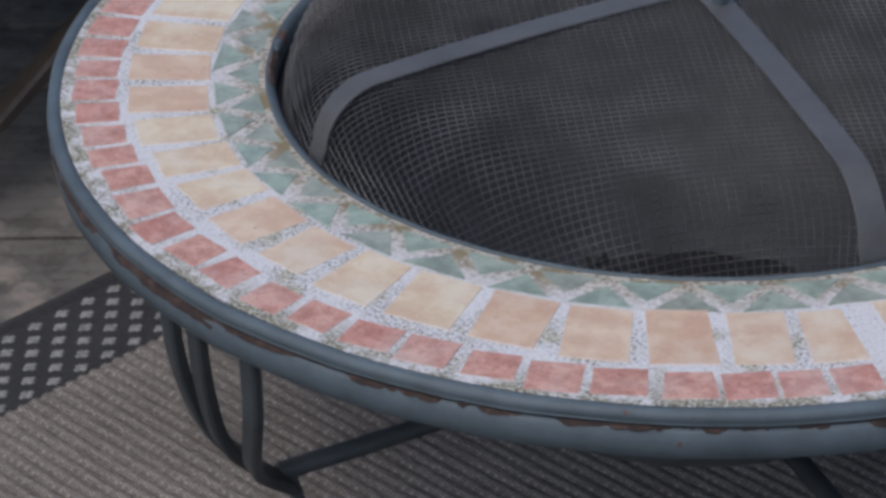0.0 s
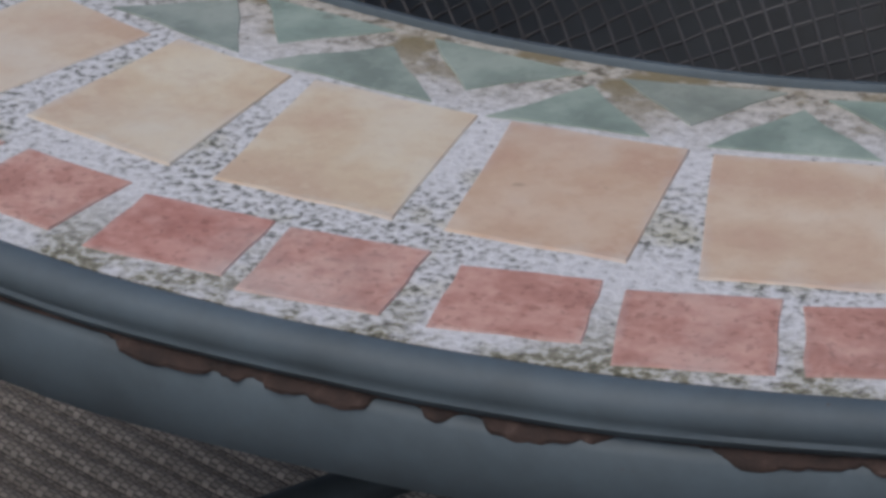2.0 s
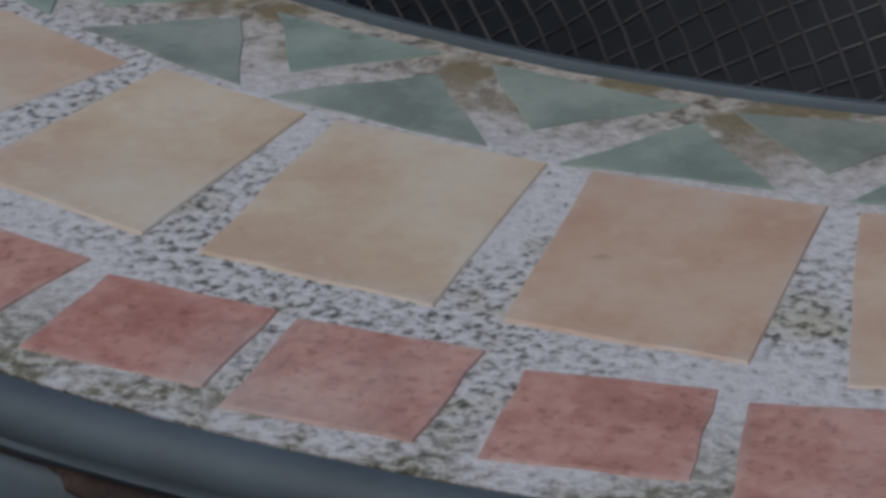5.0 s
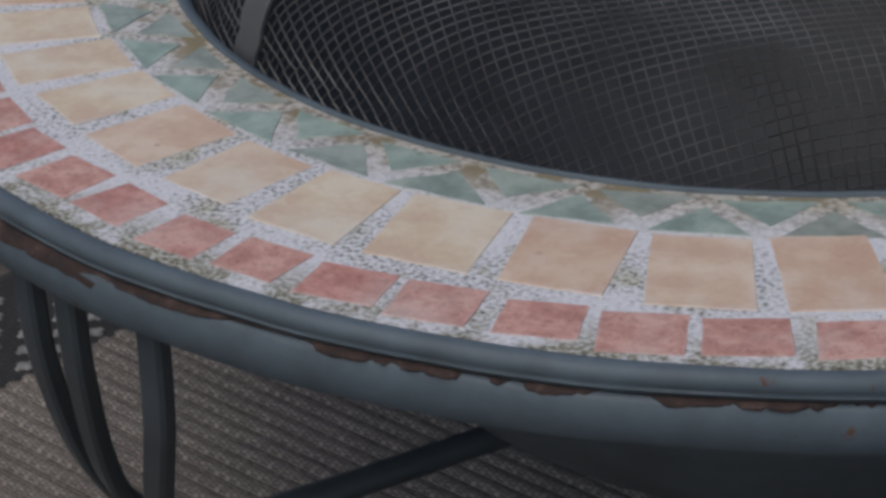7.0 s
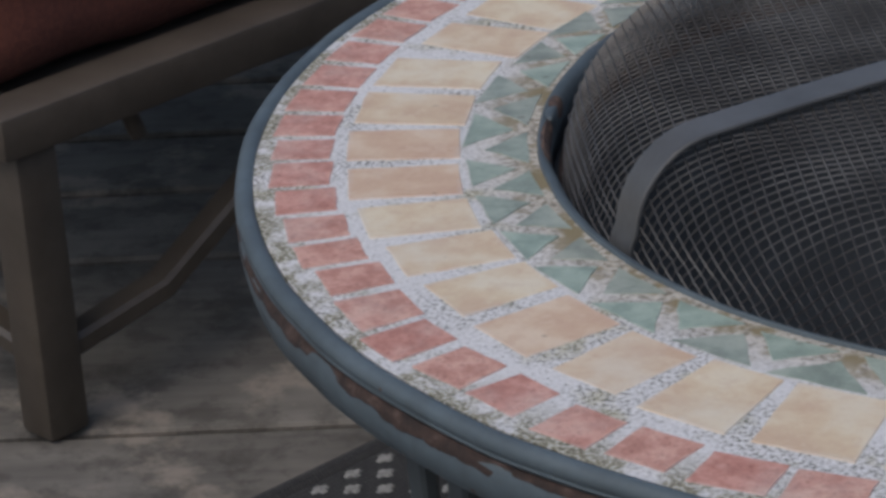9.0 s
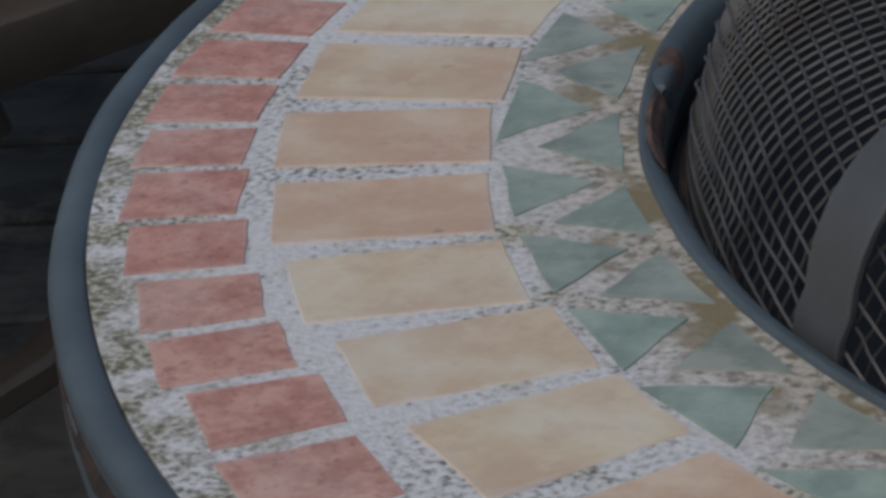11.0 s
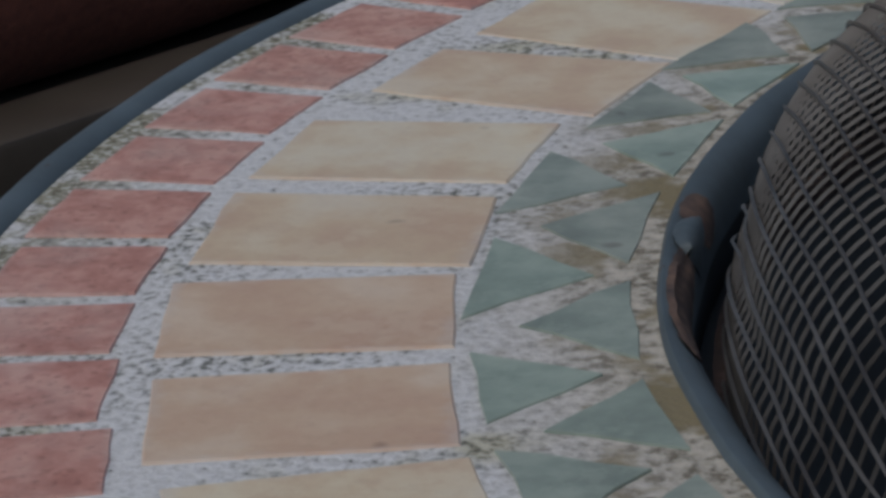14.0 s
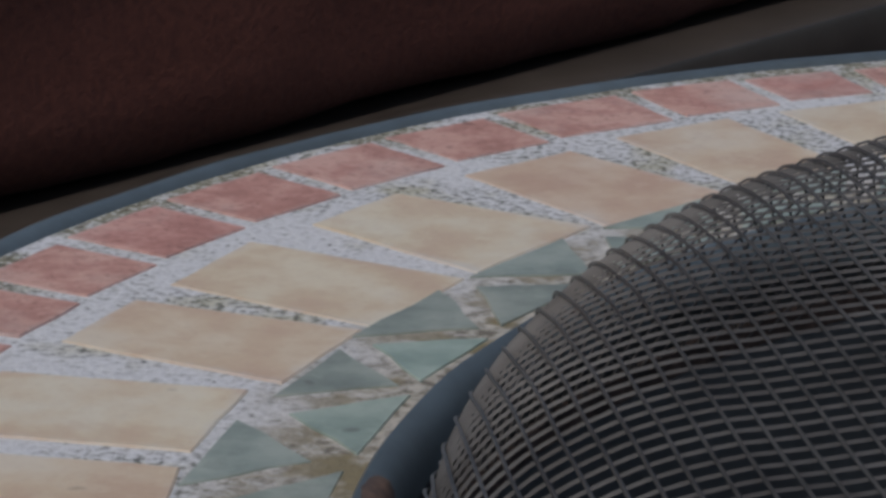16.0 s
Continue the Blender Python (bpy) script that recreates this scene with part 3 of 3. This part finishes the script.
for u in (U0 + 0.0625, U1 - 0.0625):
    part("border", box(0.125, 2 * FIELD - 0.002, 0.005, 0.0015, 1, (u, 0, 0.0027)), RUGEDGE, rug, "charcoal border band")
bm = bmesh.new()
DOT = 0.0310
q, h = 0.0078, 0.0062
CROSS = [(q, 0.3 * h), (0.45 * q, 0.45 * h), (0.3 * q, h), (-0.3 * q, h), (-0.45 * q, 0.45 * h), (-q, 0.3 * h),
         (-q, -0.3 * h), (-0.45 * q, -0.45 * h), (-0.3 * q, -h), (0.3 * q, -h), (0.45 * q, -0.45 * h), (q, -0.3 * h)]
for i in range(int((U1 - U0) / DOT)):
    for j in range(7):
        u = U0 + 0.01 + i * DOT + (DOT / 2 if j % 2 else 0)
        v = FIELD + 0.012 + j * 0.0172
        lo = [bm.verts.new((u + dx, v + dy, 0.0050)) for dx, dy in CROSS]
        hi = [bm.verts.new((u + dx * 0.8, v + dy * 0.8, 0.0064)) for dx, dy in CROSS]
        for k in range(12):
            bm.faces.new((lo[k], lo[(k + 1) % 12], hi[(k + 1) % 12], hi[k]))
        bm.faces.new(hi)
tagged(part("border_dots", bm, TUFT, rug, "pale woven dots"), kind="stuff")


# ---- sofas with bronze frames and rust-red cushions ----
def sofa(at, turn, length, label):
    """A low outdoor sofa; x runs along its front rail, y back from it, the corner leg stands at the origin."""
    s = thing("sofa", label, "sofa", at, turn, "sofas round the fire pit")
    deep, top = 0.62, 0.262
    for x in (0.02, length - 0.02):
        for y in (0.0, deep):
            smooth(part("leg", box(0.037, 0.037, top - 0.034, 0.004, 2, (x, y, (top - 0.034) / 2 + 0.001)), FRAME, s, "square bronze-painted metal leg"))
    smooth(part("front_rail", box(length + 0.02, 0.046, 0.034, 0.004, 2, (length / 2, 0, top - 0.017)), FRAME, s, "bronze-painted front rail"))
    smooth(part("back_rail", box(length + 0.02, 0.046, 0.034, 0.004, 2, (length / 2, deep, top - 0.017)), FRAME, s))
    for x in (0.012, length - 0.012):
        smooth(part("side_rail", box(0.034, deep - 0.05, 0.034, 0.004, 2, (x, deep / 2, top - 0.0175)), FRAME, s))
    brace = [(0.039, 0, 0.064), (0.13, 0, 0.078), (0.31, 0, 0.178), (0.415, 0, top - 0.033)]
    smooth(part("brace", sweep(brace, bar_section(0.026, 0.018, 0.2)), FRAME, s, "bent bronze metal brace"))
    smooth(part("brace", sweep([(length - x, y, z) for x, y, z in brace], bar_section(0.026, 0.018, 0.2)), FRAME, s))
    smooth(part("brace", sweep([(0.02, y + 0.024 - 0.001, z) for y, z in ((0, 0.064), (0.08, 0.078), (0.2, 0.17), (0.28, top - 0.034))], bar_section(0.026, 0.018, 0.2)), FRAME, s))
    smooth(part("bolt", sweep([(0.115, 0.0, top - 0.0335), (0.12, 0.0, top - 0.044), (0.126, 0.0, top - 0.060)], round_section(0.007)), FRAME, s, "small dark knob under the rail"))
    bm = box(length - 0.01, deep + 0.06, 0.15, 0.0, 1)
    bmesh.ops.subdivide_edges(bm, edges=bm.edges[:], cuts=34, use_grid_fill=True)
    a, b, c = (length - 0.01) / 2, (deep + 0.06) / 2, 0.075
    for v in bm.verts:
        p = v.co
        rad = 0.045
        q = Vector((max(-a + rad, min(a - rad, p.x)), max(-b + rad, min(b - rad, p.y)), max(-c + rad, min(c - rad, p.z))))
        d = p - q
        if d.length > 1e-6:
            p = q + d.normalized() * rad
        p = p + Vector((0, 0, 0.012 * (1 - (p.x / a) ** 4) * (1 - (p.y / b) ** 4) * (p.z > 0)))
        wr = noise.noise(Vector((p.x * 9, p.y * 9, p.z * 16))) * 0.006 + noise.noise(Vector((p.x * 26, p.y * 26, p.z * 40))) * 0.002
        v.co = p + (d.normalized() * wr if d.length > 1e-6 else Vector())
    bmesh.ops.translate(bm, vec=(length / 2, b + 0.032, top + 0.062), verts=bm.verts)
    smooth(part("seat_cushion", bm, CUSHION, s, "rumpled rust-red fabric seat cushion"), 80)
    part("seat_base", box(length - 0.044, deep - 0.046, 0.006, 0.001, 1, (length / 2, deep / 2, top - 0.017)), FRAME, s, "dark sling under the cushion")
    smooth(part("backrest", box(length, 0.05, 0.34, 0.012, 2, (length / 2, deep + 0.112, top + 0.17)), FRAME, s, "bronze-painted back frame"))
    return s


sofa((-0.810, 0.208, 0.001), 60.0, 1.25, "low bronze metal sofa with rust-red cushion on the deck")

# ---- round pouf beyond the table ----
pouf = thing("pouf", "low round rust-red fabric pouf with piped edge on the deck", "pouf", (0.36, 1.09, 0.0))
smooth(part("cover", lathe([(0.0005, 0.225), (0.25, 0.228), (0.38, 0.222), (0.425, 0.208), (0.442, 0.185), (0.452, 0.11), (0.442, 0.035), (0.42, 0.006), (0.0005, 0.004)], 96, False,
                           lambda a, r, z: (0.004 * noise.noise(Vector((6 * cos(a), 6 * sin(a), z * 20))), 0.0)), CUSHION, pouf, "rust-red woven cover"), 60)
smooth(part("piping", lathe([(0.428 + 0.006 * cos(tau * i / 8), 0.209 + 0.006 * sin(tau * i / 8)) for i in range(8)], 96, True), CUSHION, pouf, "corded seam"), 60)

# ---- deck boards ----
boards = {}
rng = random.Random(4)
for s0, s1 in zip(SEAMS, SEAMS[1:]):
    w = round(s1 - s0 - 0.010, 4)
    key = w
    if key not in boards:
        me_bm = box(9.0, w, 0.03, 0.003, 1)
        me = bpy.data.meshes.new("board")
        me_bm.to_mesh(me)
        me_bm.free()
        me.materials.append(DECK)
        boards[key] = me
    ob = new("board", boards[key])
    ob.parent = deck
    ob.location = (0.0, (s0 + s1) / 2, -0.0152 - rng.uniform(0, 0.0015))

# ---- mosaic tiles ----
TILE_H = 0.008


def tile_mesh(name, corners, mat, rough=0.02):
    """A slab over the corner loop (about one unit across) with a softened upper edge."""
    me = bpy.data.meshes.new(name)
    k = len(corners)
    cx, cy = sum(c[0] for c in corners) / k, sum(c[1] for c in corners) / k
    v = [(x, y, -1) for x, y in corners] + [(x, y, -0.05) for x, y in corners] + [(cx + (x - cx) * 0.985, cy + (y - cy) * 0.985, 0.0) for x, y in corners]
    f = [tuple(range(2 * k, 3 * k))]
    for a in (0, k):
        f += [(a + j, a + (j + 1) % k, a + k + (j + 1) % k, a + k + j) for j in range(k)]
    me.from_pydata(v, [], f)
    me.materials.append(mat)
    return me


def ragged(points, seed, amount, steps=4):
    """A corner loop with slightly uneven sides."""
    r = random.Random(seed)
    out = []
    for (x0, y0), (x1, y1) in zip(points, points[1:] + points[:1]):
        for j in range(steps):
            t = j / steps
            n1 = r.uniform(-amount, amount) * (0.5 if j == 0 else 1)
            dx, dy = x1 - x0, y1 - y0
            ln = math.hypot(dx, dy)
            out.append((x0 + dx * t - dy / ln * n1, y0 + dy * t + dx / ln * n1))
    return out


TRI = [(-0.5, -0.5), (0.5, 0.0), (-0.5, 0.5)]
green_meshes = [tile_mesh("green_tile", ragged(TRI, 50 + k, 0.025, 3), GREEN) for k in range(5)]


def lay(name, mesh, r, ang, length, width, turn=0.0, lift=0.0):
    ob = new(name, mesh)
    ob.parent = bed
    ob.matrix_world = Matrix.Translation(polar(r, ang, TOP + lift)) @ Matrix.Rotation(radians(ang + turn), 4, "Z") @ Matrix.Diagonal((length, width, TILE_H, 1))


# beige course: angle, distance of the middle, length, inner and outer width, turn out of the radius, skew of the ends
BEIGE_PLAN = [
    (143.2, 0.4126, 0.0700, 0.0541, 0.0455, -0.0, -0.5),
    (152.5, 0.4134, 0.0675, 0.0588, 0.0418, 2.7, 3.2),
    (161.5, 0.4123, 0.0719, 0.0510, 0.0463, 0.0, 4.2),
    (169.3, 0.4142, 0.0684, 0.0476, 0.0394, -1.9, -2.1),
    (177.8, 0.4205, 0.0665, 0.0460, 0.0457, 2.4, -0.4),
    (185.7, 0.4197, 0.0668, 0.0461, 0.0488, -3.4, 1.9),
    (193.2, 0.4200, 0.0650, 0.0437, 0.0440, -3.2, 2.2),
    (200.7, 0.4202, 0.0631, 0.0433, 0.0439, -6.5, -2.1),
    (207.9, 0.4198, 0.0607, 0.0423, 0.0421, -7.1, -1.5),
    (214.9, 0.4166, 0.0589, 0.0402, 0.0411, -4.4, -1.8),
    (222.0, 0.4148, 0.0571, 0.0371, 0.0464, 0.6, -0.1),
    (229.7, 0.4165, 0.0574, 0.0453, 0.0466, -1.2, -0.9),
    (237.8, 0.4169, 0.0553, 0.0445, 0.0432, -0.6, -0.2),
    (245.7, 0.4181, 0.0610, 0.0413, 0.0509, 3.0, -1.1),
    (253.8, 0.4175, 0.0635, 0.0502, 0.0519, 6.7, 0.5),
    (262.3, 0.4184, 0.0643, 0.0495, 0.0476, 2.6, -2.2),
    (270.5, 0.4210, 0.0678, 0.0444, 0.0489, 5.9, 1.4),
    (278.2, 0.4180, 0.0709, 0.0427, 0.0481, 7.0, 2.7),
    (285.6, 0.4195, 0.0676, 0.0400, 0.0410, 0.0, -3.0),
    (292.1, 0.4225, 0.0669, 0.0300, 0.0400, 0.0, -2.8),
]
rng = random.Random(8)
FIRST, LAST = BEIGE_PLAN[0][0], BEIGE_PLAN[-1][0]
REST = 23
BEIGE_REST = [(LAST + (FIRST + 360 - LAST) * (k + 1) / (REST + 1), 0.4185, 0.066, 0.0435, 0.0475, rng.uniform(-2, 2), rng.uniform(-2, 2)) for k in range(REST)]
for k, (a, r, ln, wi, wo, turn, skew) in enumerate(BEIGE_PLAN + BEIGE_REST):
    w = (wi + wo) / 2
    lean = math.tan(radians(turn - skew)) * w / ln
    loop = [(-0.5 + lean * -0.5, -0.5 * wi / w), (0.5 + lean * -0.5, -0.5 * wo / w), (0.5 + lean * 0.5, 0.5 * wo / w), (-0.5 + lean * 0.5, 0.5 * wi / w)]
    lay("beige_tile", tile_mesh("beige_tile", ragged(loop, 10 + k, 0.007), BEIGE), r, a, ln, w, turn, rng.uniform(0.0, 0.0003))
# terracotta course: angle, distance of the middle, length, inner and outer width, turn
RED_PLAN = [
    (193.3, 0.4780, 0.0338, 0.0291, 0.0291, -3.4),
    (197.7, 0.4775, 0.0346, 0.0335, 0.0352, -4.0),
    (202.4, 0.4762, 0.0341, 0.0316, 0.0337, -3.8),
    (207.1, 0.4751, 0.0336, 0.0283, 0.0334, -4.0),
    (211.4, 0.4748, 0.0356, 0.0289, 0.0285, -2.0),
    (215.8, 0.4719, 0.0348, 0.0283, 0.0339, -3.6),
    (220.9, 0.4748, 0.0357, 0.0336, 0.0409, -2.2),
    (225.8, 0.4790, 0.0384, 0.0300, 0.0328, 2.2),
    (230.9, 0.4758, 0.0323, 0.0321, 0.0365, 4.7),
    (235.9, 0.4757, 0.0319, 0.0298, 0.0366, -2.9),
    (241.6, 0.4796, 0.0322, 0.0321, 0.0348, 0.5),
    (246.7, 0.4779, 0.0313, 0.0354, 0.0342, -0.1),
    (252.2, 0.4790, 0.0304, 0.0374, 0.0391, 5.0),
    (257.4, 0.4793, 0.0336, 0.0380, 0.0377, 3.2),
    (263.1, 0.4789, 0.0307, 0.0355, 0.0373, 5.0),
    (268.4, 0.4810, 0.0358, 0.0379, 0.0376, 5.0),
    (273.6, 0.4790, 0.0325, 0.0373, 0.0387, 5.0),
    (279.2, 0.4790, 0.0325, 0.0322, 0.0395, 3.8),
    (283.9, 0.4790, 0.0325, 0.0340, 0.0360, 4.4),
    (288.2, 0.4790, 0.0325, 0.0297, 0.0320, 1.9),
    (292.6, 0.4790, 0.0325, 0.0311, 0.0313, 2.6),
]
RED_JOINTS = [127.5, 133, 139.5, 145.2, 151.1, 156.7, 162.2, 167.3, 172.1, 176.9, 181.8, 186.6, 191.2]
FAR_RED = [((p + q) / 2, 0.4790, 0.0365, radians(q - p - 0.85) * 0.460, radians(q - p - 0.85) * 0.493, -2.5) for p, q in zip(RED_JOINTS, RED_JOINTS[1:])]
RED_PLAN = FAR_RED + RED_PLAN
first, last = RED_PLAN[0][0], RED_PLAN[-1][0]
REST = 38
RED_REST = [(last + (first + 360 - last) * (k + 1) / (REST + 1), 0.4785 + rng.uniform(-0.0008, 0.0008), 0.0325, 0.0325, 0.0345, rng.uniform(-2, 2)) for k in range(REST)]
for k, (a, r, ln, wi, wo, turn) in enumerate(RED_PLAN + RED_REST):
    w = (wi + wo) / 2
    loop = [(-0.5, -0.5 * wi / w), (0.5, -0.5 * wo / w), (0.5, 0.5 * wo / w), (-0.5, 0.5 * wi / w)]
    lay("red_tile", tile_mesh("red_tile", ragged(loop, 130 + k, 0.013), RED), r, a, ln, w, turn, rng.uniform(0.0, 0.0003))
# green course: triangles with the base outward (middle angle, width in degrees), between them others with the base inward
GREEN_PLAN = [(143.8, 6.2), (153.6, 6.2), (163.3, 6.3), (171.6, 5.2), (180.8, 6.1), (190.5, 6.8), (200.0, 4.9), (208.1, 5.3), (216.1, 5.4), (223.7, 5.4),
              (232.3, 6.4), (241.4, 6.6), (250.7, 7.3), (260.5, 5.9), (269.8, 6.0), (278.9, 6.2), (288.0, 6.2)]
GREEN_REST = 23
span = GREEN_PLAN[0][0] + 360 - GREEN_PLAN[-1][0]
greens = GREEN_PLAN + [(GREEN_PLAN[-1][0] + span * (k + 1) / (GREEN_REST + 1), 6.2) for k in range(GREEN_REST + 1)]
for k, ((a0, w0), (a1, w1)) in enumerate(zip(greens, greens[1:])):
    inward = 0.005 if a0 < 176 else 0.0
    lay("green_tile", green_meshes[k % 5], 0.3708 - inward, a0 + rng.uniform(-0.2, 0.2), -0.0262, radians(w0 + 0.9) * 0.383, rng.uniform(-4, 4), rng.uniform(0.0, 0.0002))
    lay("green_tile", green_meshes[(k + 2) % 5], 0.3612 - inward * 0.3, (a0 + a1) / 2, 0.0250, radians(a1 - a0 - 1.9) * 0.352, rng.uniform(-4, 4), rng.uniform(0.0, 0.0002))
